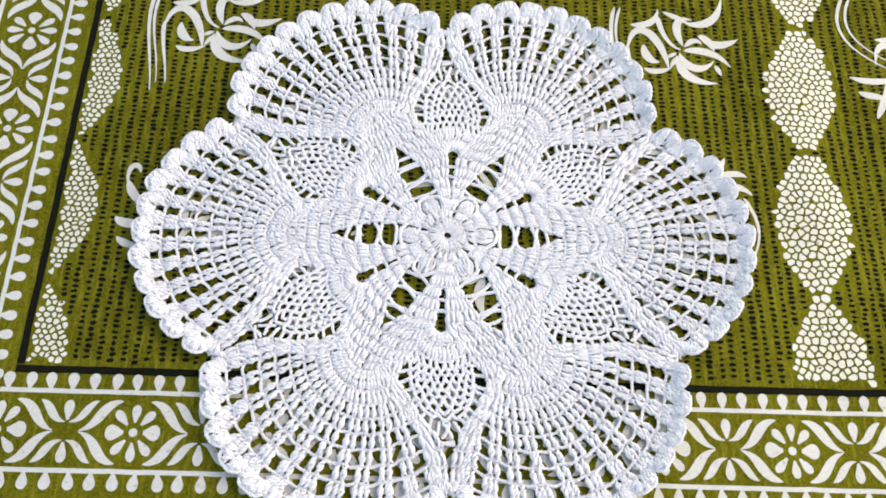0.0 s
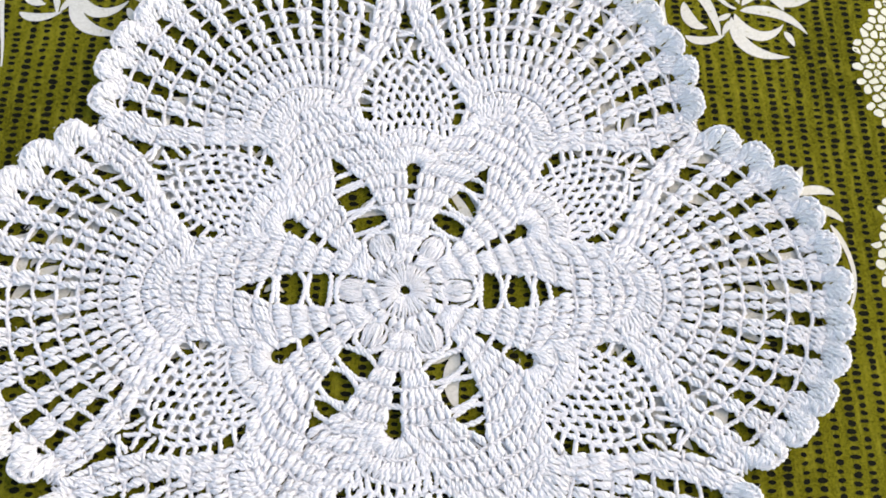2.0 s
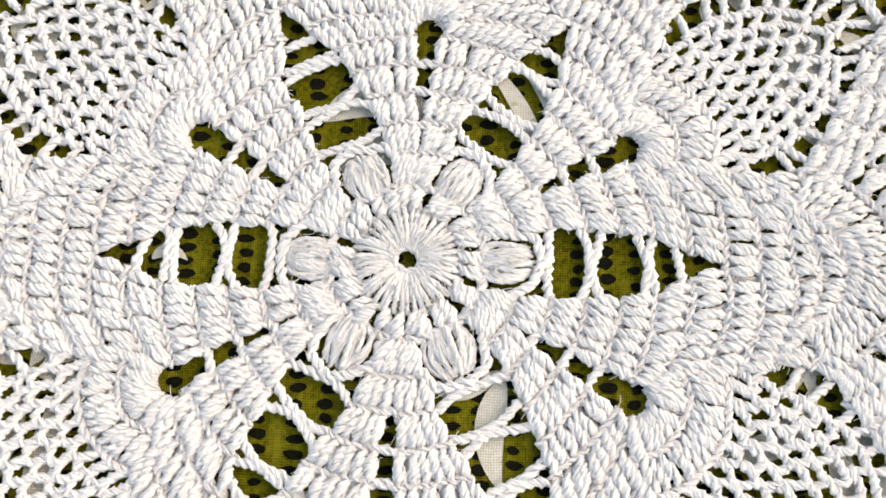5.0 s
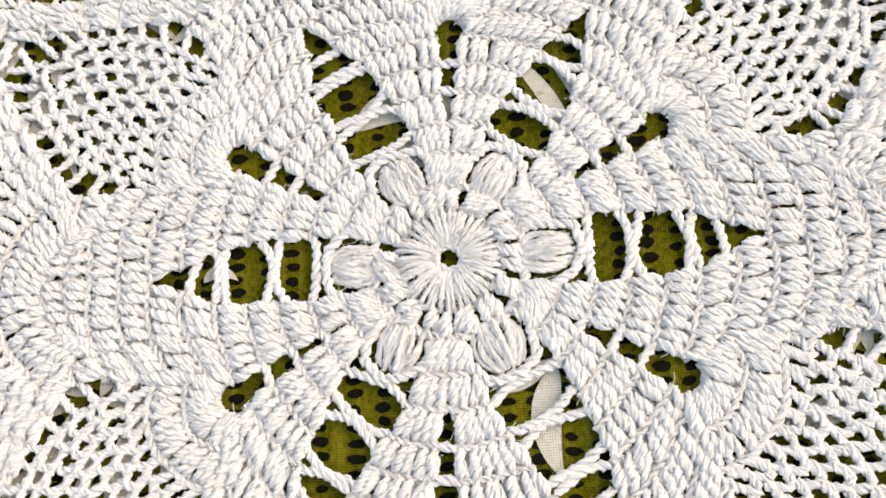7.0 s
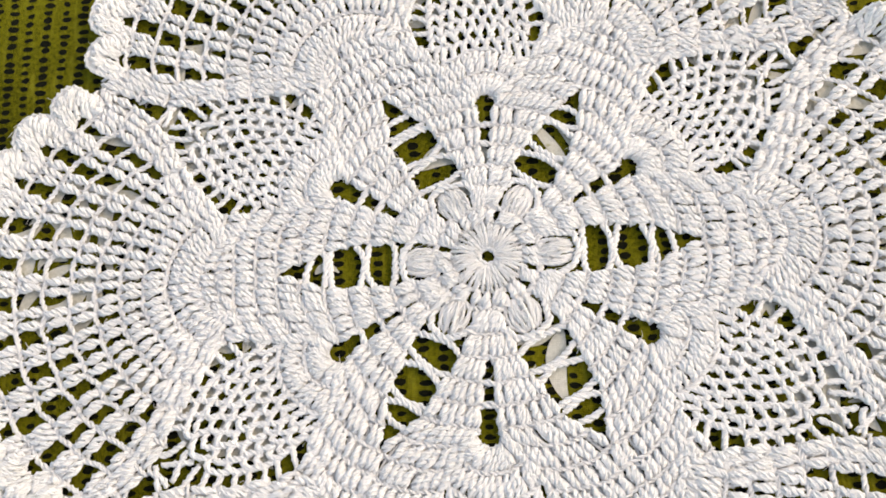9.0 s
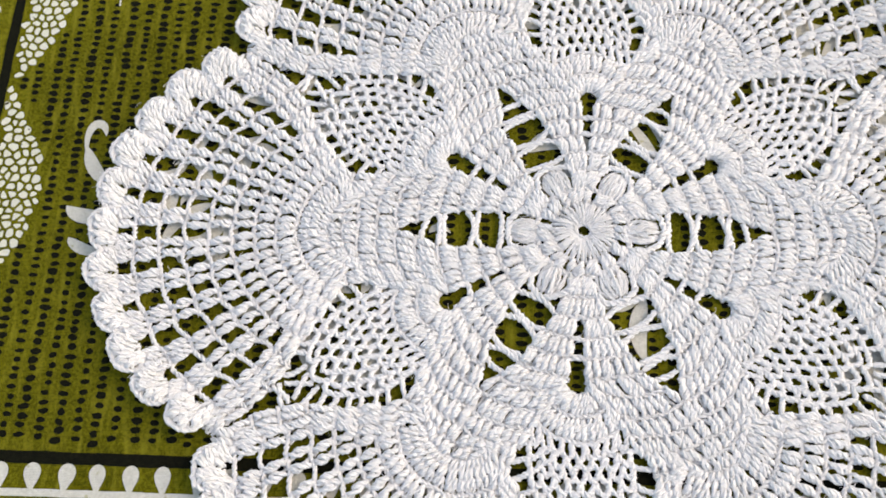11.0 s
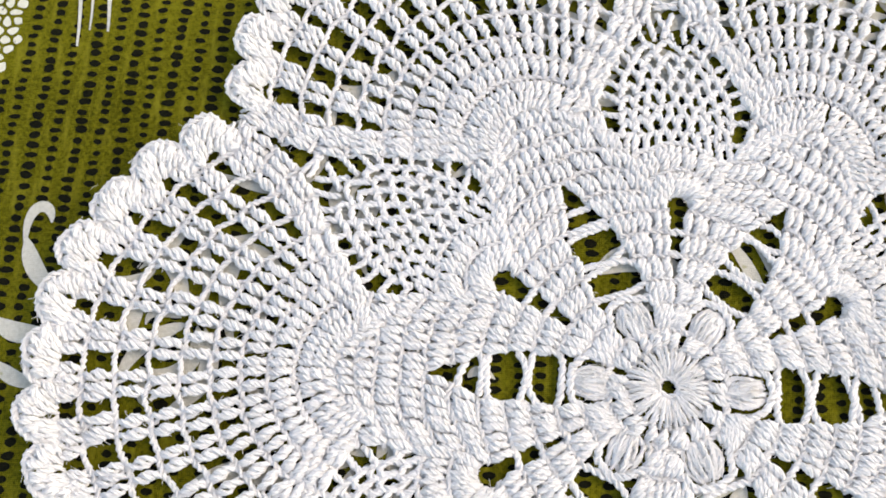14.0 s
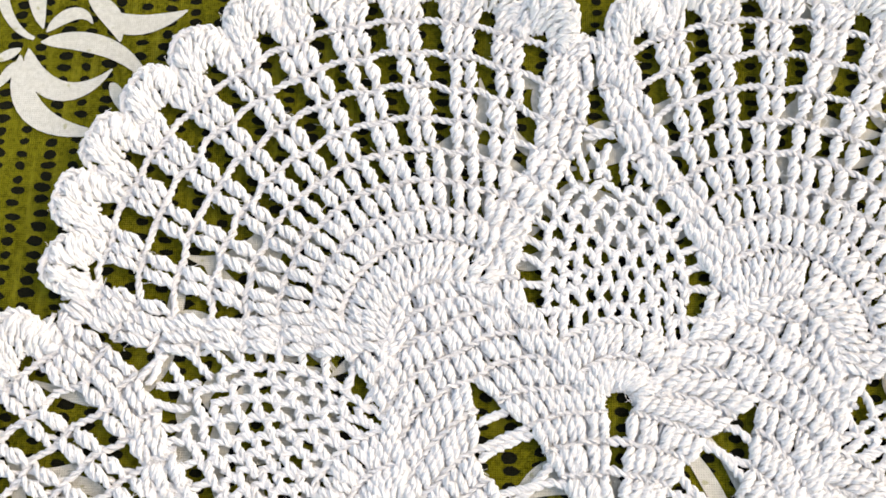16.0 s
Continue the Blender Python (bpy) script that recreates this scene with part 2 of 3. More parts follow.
for k in range(-4, 3):
    a, b = LEAF_TOP + k * LEAF_LEN, LEAF_TOP + (k + 1) * LEAF_LEN
    if b < 6 or a > 360:
        continue
    pr = pebbles(425, 510, max(a, 5), b, lambda x, y, a=a, b=b: abs(x - leaf_axis(y)) < leaf_half(y) and max(a, 5) < y < b)
    tagged(pr.place("pebbled_leaf", PEBBLE, "cream leaf of small printed pebbles"), kind="stuff")
for k in range(-3, 2):
    a, b = HALF_TOP + k * HALF_LEN, HALF_TOP + (k + 1) * HALF_LEN
    if b < 8 or a > 340:
        continue
    pr = pebbles(0, 30, max(a, 5), b, lambda x, y, a=a, b=b: 3.6 < x < half_leaf(y) and max(a, 5) < y < b, 4.0)
    tagged(pr.place("pebbled_leaf", PEBBLE, "cream half leaf of small printed pebbles"), kind="stuff")

# columns of dark dots
dots = Print()
for j, x in enumerate(np.arange(8.0, FIELD_X - 6, 6.75)):
    small = 0.86 if j % 2 else 1.0
    y = 5.0 + rng.uniform(0, 3)
    drift = rng.uniform(0, 6)
    while y < 360:
        px = x + 0.5 * math.sin(y / 40 + drift) + rng.normal(0, 0.22)
        if not in_pebbles(px, y):
            a, b = small * rng.uniform(1.5, 2.3), small * rng.uniform(0.98, 1.45)
            sk = rng.uniform(-0.5, 0.5)
            th = np.linspace(0, 2 * math.pi, 9, endpoint=False)
            r = 1 + rng.normal(0, 0.09, 9)
            dots.polygon(np.c_[px + r * a * np.cos(th), y + r * (b * np.sin(th) + sk * 0.4 * np.cos(th))], 0.22)
        y += rng.uniform(2.8, 3.9)
tagged(dots.place("dot_print", BLACK, "columns of small dark printed dots"), kind="stuff")


# border: pearl edging, flowers and leaf crosses
def along(side, s, d):
    """A place in the border: s along it, d outwards from the black line. side 0: lower border, 1: left border."""
    s, d = np.asarray(s, float), np.asarray(d, float)
    return np.stack([s, -d], -1) if side == 0 else np.stack([-d, s], -1)


ROUND = 1 - (1 - np.linspace(0, 1, 18)) ** 1.7  # shares along a drop, closer towards its round end


def full_drop(x):
    """Width along a drop at the shares above: a narrow neck and a full round end."""
    s = ROUND
    return np.where(s < 0.66, 0.26 + 0.74 * np.sin(np.pi / 2 * s / 0.66) ** 1.5, np.sqrt(np.clip(1 - ((s - 0.66) / 0.34) ** 2, 0.0005, 1)))


def pearl_edging(side, d_bar, out, s0, s1):
    pr = Print()
    s = np.linspace(s0, s1, 90)
    pr.stroke(along(side, s, d_bar + rng.normal(0, 0.1, 90)), 2.6, lambda s: 1 + 0 * s)
    for s in np.arange(s0 + 4, s1, 11.6):
        lean = rng.normal(0, 0.6)
        pr.stroke(along(side, s + lean * ROUND, d_bar + out * (0.6 + 9.6 * ROUND)), 6.0 * rng.uniform(0.92, 1.06), full_drop, 0.34)
    return pr.place("pearl_edging", WHITE, "white printed bar with a row of drops", "drop_print")


def flower(side, s, d):
    pr = Print()
    th = np.linspace(0, 2 * math.pi, 14, endpoint=False)
    pr.polygon(along(side, s + 2.4 * np.cos(th), d + 2.4 * np.sin(th)))
    for k in range(8):
        a = math.pi / 4 * k + rng.normal(0, 0.03) + (0, 0.1, 0, -0.1)[k % 4]
        r0, r1, w = (5.4, 15.8, 4.9) if k % 4 else (5.2, 15.0, 8.6)
        r = r0 + (r1 + rng.uniform(-0.7, 0.4) - r0) * ROUND
        pr.stroke(along(side, s + r * math.cos(a), d + r * math.sin(a)), w, full_drop)
    return pr.place("printed_flower", WHITE, "white eight-petalled printed flower", "petal")


def blade(s):
    """A long leaf: pointed at both ends, fullest past its middle."""
    return np.clip(np.sin(np.pi * np.clip(s, 0, 1) ** 1.15), 0.02, 1) ** 0.62


def leaf_cross(side, s, d):
    """Two pairs of long leaves spreading from the sides, with small leaves and a drop above and below."""
    pr = Print()

    def st(pts, w, prof, lift=0.30):
        b = bezier(*pts, n=18)
        pr.stroke(along(side, s + b[:, 0], d + b[:, 1]), w * rng.uniform(0.94, 1.05), prof, lift)

    for sx in (-1, 1):
        for sy in (-1, 1):
            st([(sx * 7.0, sy * 0.3), (sx * 19, sy * 4), (sx * 16, sy * 15), (sx * 28.5, sy * 17)], 5.6, blade)
            st([(sx * 1.0, sy * 5.0), (sx * 9.5, sy * 6), (sx * 8.5, sy * 14), (sx * 15.5, sy * 16.8)], 4.4, blade, 0.34)
    for sy in (-1, 1):
        r = 6.0 + 11.0 * ROUND
        pr.stroke(along(side, s + 0 * r, d + sy * r), 5.4, full_drop, 0.36)
    return pr.place("leaf_cross", WHITE, "white printed cross of curling leaves", "leaf")


for side, length in ((0, FIELD_X), (1, FIELD_Y)):
    middle, bar, bar_out, period, first = (34.0, 12.0, 55.0, 72.0, 67.0) if side == 0 else (39.5, 18.0, 62.0, 74.4, 153.0)
    pearl_edging(side, bar, -1, -8, length)
    pearl_edging(side, bar_out, 1, -60, length)
    for k in range(-2, 8):
        s = first + period * k
        if s < -34 or s > length - 20:
            continue
        flower(side, s, middle)
        leaf_cross(side, s + period / 2, middle)


# scrolling sprays on the field: places right of and above the blossom's heart, mm
SPRAY = [
    ((-14, 28), (-12, 12), (-7, 3), (0, 1), 4.2, taper), ((2, 0), (12, 2), (25, 1), (33, -12), 6.0, leafy),
    ((-1, -2), (1, -14), (13, -19), (22, -7), 6.4, leafy), ((-3, -4), (-2, -19), (5, -26), (23, -25), 7.0, leafy),
    ((22, -11), (24, -13), (25, -16), (26, -19), 3.6, leafy), ((3, 3), (7, 9), (12, 11), (15, 6), 4.2, leafy),
    ((13, 13), (18, 12), (22, 6), (23, 1), 6.0, leafy), ((17, 11), (22, 3), (32, 6), (40, 11), 6.4, leafy),
    ((2, 4), (-4, 17), (-2, 30), (10, 26), 6.0, leafy), ((5, 23), (19, 20), (29, 26), (32, 46), 6.4, leafy),
    ((-3, -2), (-6, -4), (-8, -5), (-10, -6), 3.0, leafy), ((-4, -6), (-5, -9), (-7, -12), (-8, -14), 3.0, leafy),
    ((-9, -16), (-13, 18), (-33, 28), (-36, -2), 6.4, leafy), ((-25, 4), (-25, -6), (-21, -10), (-15, -10), 6.5, leafy),
    ((-26, -15), (-21, -19), (-14, -18), (-7, -14), 4.6, leafy), ((-33, 20), (-22, 19), (-15, 22), (-13, 34), 5.4, leafy),
    ((-10, 32), (-2, 28), (4, 26), (8, 22), 4.4, leafy),
]
STEMS = [((-43, 34), (-52, 6), (-40, -20), (-38, -50), 2.9, taper), ((-39, 34), (-50, 6), (-36, -16), (-35, -44), 2.1, taper), ((-36, 4), (-36, -14), (-31, -24), (-29, -44), 2.9, taper)]


def spray(ox, oy, turn=0.0, flip=1, scale=1.0, stems=False):
    """A curling white spray: a blossom of bent petals, curls beside it and thin hanging stems."""
    pr = Print()
    c, s = math.cos(radians(turn)), math.sin(radians(turn))
    for p0, p1, p2, p3, w, prof in SPRAY + (STEMS if stems else []):
        q = bezier(p0, p1, p2, p3, 16) * scale * (flip, 1)
        pr.stroke(np.c_[q[:, 0] * c - q[:, 1] * s + ox, q[:, 0] * s + q[:, 1] * c + oy], w * scale * 0.95, prof, 0.40)
    pr.place("spray", WHITE, "white curling spray printed on the dotted field", "petal")


spray(80.5, 235.0, stems=True)
spray(388.0, 234.5, stems=True)
spray(556.0, 230.0)
spray(150.0, 150.0, 60, -1)
spray(150.0, 62.0, 140)
spray(330.0, 150.0, -40)
spray(345.0, 58.0, 60, -1)
spray(226.0, 204.0, 25)
spray(94.0, 98.0, 30, -1, 0.85)
spray(374.0, 95.0, -20, 1, 0.8)
spray(308.0, 214.0, 70)


def tendril(*strokes):
    """Loose curling leaves at the rim of the hidden sprays."""
    pr = Print()
    for p0, p1, p2, p3, w, prof in strokes:
        pr.stroke(bezier(p0, p1, p2, p3, 16), w, prof, 0.40)
    pr.place("tendril", WHITE, "white curling leaf tips printed beside the doily", "leaf_tip")


tendril(((46.5, 125), (46, 134), (35, 132), (41, 114), 3.6, leafy), ((40, 120), (42, 112), (47, 106), (54, 103), 5.5, leafy),
        ((36, 95), (41, 89), (48, 91), (60, 91), 6.0, leafy), ((39, 82), (42, 78), (48, 76), (56, 76), 4.5, leafy))
tendril(((409, 152), (404, 142), (400, 138), (392, 132), 5.0, leafy), ((422, 139), (415, 143), (408, 140), (396, 136), 4.5, leafy),
        ((424, 126), (418, 133), (410, 133), (400, 128), 4.2, leafy), ((418, 124), (428, 108), (428, 92), (414, 76), 2.4, taper))
tendril(((212, 122), (222, 132), (232, 128), (240, 122), 9.0, leafy), ((216, 110), (222, 118), (232, 116), (238, 110), 7.0, leafy))
tendril(((250, 138), (258, 128), (262, 120), (264, 112), 4.0, leafy), ((256, 140), (266, 128), (268, 118), (269, 110), 2.2, leafy))
tendril(((256, 64), (252, 56), (252, 48), (256, 40), 6.5, leafy), ((240, 62), (246, 60), (250, 62), (256, 66), 5.0, leafy))
tendril(((176, 88), (178, 91), (181, 91), (184, 88), 3.0, leafy), ((198, 79), (203, 81), (206, 80), (209, 78), 2.5, leafy))
tendril(((506, 285), (493, 262), (498, 240), (532, 224), 2.4, taper), ((511, 285), (499, 262), (505, 244), (534, 230), 2.0, taper),
        ((501, 219), (512, 213), (524, 215), (540, 219), 5.0, leafy), ((505, 207), (511, 203), (518, 204), (525, 200), 5.0, leafy), ((514, 186), (519, 196), (524, 204), (524, 214), 5.0, leafy))


# ---- the crocheted doily ----
YARN_R = 0.72  # half a strand's thickness, mm
FAN_U = 96.5   # where each fan's spokes start, from the doily's middle


def settle(p):
    """How the doily lies: the regular figure, slightly twisted and pulled, laid on the cloth. p: (n, 3) mm."""
    x, y, z = p[:, 0], p[:, 1], p[:, 2]
    r, th = np.hypot(x, y), np.arctan2(y, x)
    inner = 1 / (1 + np.exp((r - 95) / 16))
    th = th + np.radians((-2.9 + 1.8 * np.cos(2 * th)) * inner)
    r = r * (1 - 0.022 * np.sin(th) * inner)
    r = r + 0.5 * np.sin(5 * th + 1.0) * (r / 180)
    x, y = r * np.cos(th), r * np.sin(th)
    swell = 0.5 + 0.5 * np.sin(x / 17 + 1.3 * np.sin(y / 29)) * np.sin(y / 21 + 0.7)
    return np.c_[x, y, z + cloth_z(x, y) + 0.25 + 0.9 * swell]


fluff = np.random.default_rng(5)


class Yarn:
    """Gathers strands of yarn into one mesh."""

    def __init__(self, turn=0.0):
        self.curl = None
        self.v, self.f, self.uv, self.n = [], [], [], 0
        c, s = math.cos(radians(turn)), math.sin(radians(turn))
        self.rot = np.array([[c, s], [-s, c]])

    def strand(self, p, radius=YARN_R, plain=False):
        """A strand along places: three loose plies winding slowly round each other, or one round hair."""
        p = np.asarray(p, float)
        p = np.c_[p[:, :2] @ self.rot, p[:, 2]]
        p[:, :2] += fluff.normal(0, 0.07, (len(p), 2))
        if self.curl is not None:
            o, out, amount = self.curl
            past = np.maximum((p[:, :2] - o) @ out, 0.0)
            p[:, 2] += 0.3 * past
            past = np.maximum(past - 4.0, 0.0)
            p[:, :2] -= out * (0.2 * amount * past)[:, None]
            p[:, 2] += 0.45 * amount * past
        p = settle(p)
        d = np.empty_like(p)
        d[1:-1], d[0], d[-1] = p[2:] - p[:-2], p[1] - p[0], p[-1] - p[-2]
        d /= np.maximum(np.sqrt((d * d).sum(1)), 1e-9)[:, None]
        h = np.maximum(np.hypot(d[:, 0], d[:, 1]), 1e-6)
        a = np.c_[-d[:, 1] / h, d[:, 0] / h, np.zeros(len(p))]
        b = np.cross(d, a)
        step = np.r_[0, np.cumsum(np.sqrt(((p[1:] - p[:-1]) ** 2).sum(1)))]
        if radius < 0.3 or plain:
            self.tube(p, a, b, step, np.full(len(p), radius), 5 if plain else 3)
            return
        turn = 2 * np.pi * step / fluff.uniform(5.5, 8.0) + fluff.uniform(0, 6.28)
        for j in range(3):
            w = turn + 2.094 * j + fluff.normal(0, 0.25, len(p))
            away = radius * fluff.uniform(0.42, 0.54)
            q = p + away * (np.cos(w)[:, None] * a + np.sin(w)[:, None] * b)
            rad = radius * 0.6 * (1 + fluff.normal(0, 0.1, len(p)))
            rad[0], rad[-1] = radius * 0.4, radius * 0.4
            self.tube(q, a, b, step, rad, 4)

    def tube(self, p, a, b, step, rad, k):
        ang = 2 * np.pi * np.arange(k) / k
        ring = p[:, None] + rad[:, None, None] * (np.cos(ang)[None, :, None] * a[:, None] + np.sin(ang)[None, :, None] * b[:, None])
        m = len(p)
        i = np.arange(m - 1)[:, None] * k
        j, jn = np.arange(k)[None], (np.arange(k)[None] + 1) % k
        self.f.append(self.n + np.stack([i + j, i + jn, i + k + jn, i + k + j], -1).reshape(-1, 4))
        u0, u1 = np.broadcast_to(0.001 * step[:-1, None], (m - 1, k)), np.broadcast_to(0.001 * step[1:, None], (m - 1, k))
        v0 = np.broadcast_to(np.arange(k)[None] / k, (m - 1, k))
        self.uv.append(np.stack([np.stack([u0, v0], -1), np.stack([u0, v0 + 1 / k], -1), np.stack([u1, v0 + 1 / k], -1), np.stack([u1, v0], -1)], 2).reshape(-1, 2))
        self.v.append(ring.reshape(-1, 3))
        self.n += m * k

    def treble(self, base, top, z=1.5, size=1.0, n=7):
        """A tall stitch from base to top: two strands winding round each other and a wrap across them."""
        base, top = np.asarray(base, float) + rng.normal(0, 0.22, 2), np.asarray(top, float) + rng.normal(0, 0.22, 2)
        d = top - base
        length = max(np.hypot(*d), 1e-6)
        d /= length
        q = np.array([-d[1], d[0]])
        s = np.linspace(0, 1, n)
        ph, turns = rng.normal(0.5, 0.4), length / rng.uniform(9, 12)
        bow = rng.normal(0, 0.35)
        arch = 1.7
        for k in (0, 1):
            a = 2 * np.pi * turns * s + ph + np.pi * k
            side = 0.95 * size * np.cos(a) + bow * np.sin(np.pi * s) + rng.normal(0, 0.1)
            xy = base + d * (length * s)[:, None] + q * side[:, None]
            self.strand(np.c_[xy, z + 0.4 * np.sin(a) + arch * np.sin(np.pi * s) ** 0.8 - 1.1], YARN_R * rng.uniform(1.05, 1.22))
        # yarn-overs: short slanting turns up the post
        wraps = 3 if length > 6.2 else 2
        for c in 0.48 + (np.arange(wraps) - (wraps - 1) / 2) * 0.78 / wraps:
            c, reach = c + rng.normal(0, 0.015), 1.45 / length * rng.uniform(0.9, 1.15)
            s = np.linspace(-1, 1, 5)
            xy = base + d * (length * (c + reach * s))[:, None] + q * (-0.8 * size * s + bow + rng.normal(0, 0.12))[:, None]
            self.strand(np.c_[xy, z + 0.9 * np.sqrt(np.clip(1.1 - s * s, 0, 1)) - 1.15 + arch * np.sin(np.pi * np.clip(c + reach * s, 0, 1)) ** 0.8], YARN_R * rng.uniform(0.95, 1.12))
        self.fibres(base, top, z)

    def fibres(self, base, top, z, count=3):
        """Loose cotton hairs standing off a stitch."""
        for _ in range(count):
            m = base + (top - base) * fluff.uniform(0.05, 0.95) + fluff.normal(0, 0.9, 2)
            e = fluff.normal(0, 1.0, 2)
            e *= fluff.uniform(0.8, 1.9) / max(np.hypot(*e), 1e-6)
            b = fluff.normal(0, 0.35, 2)
            lift = fluff.uniform(0.9, 1.5)
            self.strand(np.array([(*(m - e), z + 0.5), (*(m + b), z + lift), (*(m + e), z + lift + fluff.uniform(-0.6, 0.3))]), fluff.uniform(0.06, 0.11))

    def chain(self, pts, z=1.6, width=0.68, pitch=4.6, radius=None):
        """A chain of loops along a line of places: two strands plaited round each other."""
        pts = np.asarray(pts, float)
        seg = np.r_[0, np.cumsum(np.hypot(*np.diff(pts, axis=0).T))]
        n = max(int(seg[-1] / 0.95), 4) + 1
        s = np.linspace(0, seg[-1], n)
        xy = np.c_[np.interp(s, seg, pts[:, 0]), np.interp(s, seg, pts[:, 1])]
        d = np.gradient(xy, axis=0)
        d /= np.maximum(np.hypot(*d.T), 1e-6)[:, None]
        q = np.c_[-d[:, 1], d[:, 0]]
        ph = rng.uniform(0, 6.28)
        w1, w2 = rng.uniform(0, 6.28, 2)
        xy = xy + q * (0.28 * np.sin(s / 2.9 + w1) + 0.2 * np.sin(s / 1.7 + w2))[:, None]
        ph = ph + 0.7 * np.sin(s / 3.7 + w2)
        for k in (0, 1):
            a = 2 * np.pi * s / pitch + ph + np.pi * k
            self.strand(np.c_[xy + q * (width * np.cos(a))[:, None], z + 0.42 * np.sin(a)], radius or YARN_R * 1.02)

    def row(self, base, top, count, ridge=True, z=1.5, size=1.0):
        """A row of tall stitches between two lines of places, closed by the ridge of loops along its top."""
        base, top = np.asarray(base, float), np.asarray(top, float)
        for i in range(count):
            s = (i + 0.5) / count
            self.treble(at_share(base, s), at_share(top, s + rng.normal(0, 0.01)), z, size)
        # the loops at the back, seen between the stitches
        for i in range(count - 1):
            s = np.linspace(0, 1, 5)[:, None]
            a, b = at_share(base, (i + 1) / count), at_share(top, (i + 1) / count)
            self.strand(np.c_[a + (b - a) * s + rng.normal(0, 0.15, (5, 2)), np.full(5, z - 1.1)], YARN_R * 0.9, True)
        if ridge:
            self.chain(top, z + 0.25, 0.5, fluff.uniform(3.6, 4.8), YARN_R * 0.7)

    def mesh(self, name):
        return mesh_from(name, np.vstack(self.v), np.vstack(self.f), YARN, np.vstack(self.uv))


def at_share(line, s):
    """The place at share s of the length of a line of places."""
    seg = np.r_[0, np.cumsum(np.hypot(*np.diff(line, axis=0).T))]
    s = np.clip(s, 0, 1) * seg[-1]
    return np.array([np.interp(s, seg, line[:, 0]), np.interp(s, seg, line[:, 1])])


def polar(r, deg):
    return np.stack([r * np.cos(np.radians(deg)), r * np.sin(np.radians(deg))], -1)


def sag(a, b, depth, n=7):
    """A slack line of places from a to b."""
    a, b = np.asarray(a, float), np.asarray(b, float)
    s = np.linspace(0, 1, n)[:, None]
    d = b - a
    q = np.array([-d[1], d[0]]) / max(np.hypot(*d), 1e-6)
    return a + d * s + q * (depth * 4 * s * (1 - s))


def line(*pts):
    return np.array(pts, float)


doily = tagged(new("crochet_doily"), "round white crocheted cotton doily with six fans, on green cloth", "doily")

# middle: a ring of stitches round a small hole, then small pairs
ring = Yarn()
for k in range(46):
    a = 360 / 46 * k + rng.normal(0, 1.2)
    s = np.linspace(0, 1, 7)
    dome = 1.6 + 1.3 * np.sin(np.pi * s) ** 0.7 + rng.normal(0, 0.12)
    ring.strand(np.c_[polar(2.6 + (9.6 + rng.normal(0, 0.5)) * s, a + (3 + rng.normal(0, 1.5)) * s), dome], YARN_R * rng.uniform(0.85, 1.05))
    ring.fibres(polar(4.0, a), polar(12.5, a), 2.2, 5)
ring.chain(polar(2.9, np.linspace(0, 372, 40)), 1.6, 0.35, 5)
for k in range(30):
    a = 12 * k + rng.normal(0, 2)
    ring.treble(polar(11.0, a + 3), polar(17.6 + rng.normal(0, 0.5), a + rng.normal(0, 3)), 1.6, 1.25)
ring.chain(polar(17.4, np.linspace(0, 366, 80)), 1.4)
tagged(part("centre_ring", ring.mesh("centre_ring"), doily, "ring of stitches round a small open hole"), kind="stuff")


def puff(turn):
    """A plump cluster of strands gathered at both ends, inside its chain arch."""
    y = Yarn(turn)
    y.chain(np.array([(17, -6), (22, -7.4), (27.5, -5.4), (29.6, 0), (27.5, 5.4), (22, 7.4), (17, 6)], float) + rng.normal(0, 0.5, (7, 2)), 2.0)
    whole = tagged(part("puff", y.mesh("puff"), doily, "plump puff of gathered strands in a chain arch"), kind="stuff")
    s = np.linspace(0, 1, 9)
    for layer, zt, spread in ((8, 1.5, 4.6), (8, 2.3, 3.9), (5, 2.9, 2.2)):
        for k in range(layer):
            o = (k / (layer - 1) - 0.5) * 2
            w = 0.5 + 0.5 * np.sin(np.pi * np.clip(s, 0, 1)) ** 0.8
            u = 16.2 + rng.normal(0, 0.5) + 11.0 * s
            v = spread * o * w + rng.normal(0, 0.35) + rng.normal(0, 2.2) * (s - 0.5)
            y = Yarn(turn)
            y.strand(np.c_[u, v, 1.0 + (zt - 1.0 + rng.normal(0, 0.2)) * np.sin(np.pi * s) ** 0.6 * (1 - 0.2 * o * o)], YARN_R * rng.uniform(0.75, 1.05))
            y.fibres(polar(17, rng.normal(0, 9)), polar(26, rng.normal(0, 9)), zt, 2)
            part("strand", y.mesh("strand"), whole)


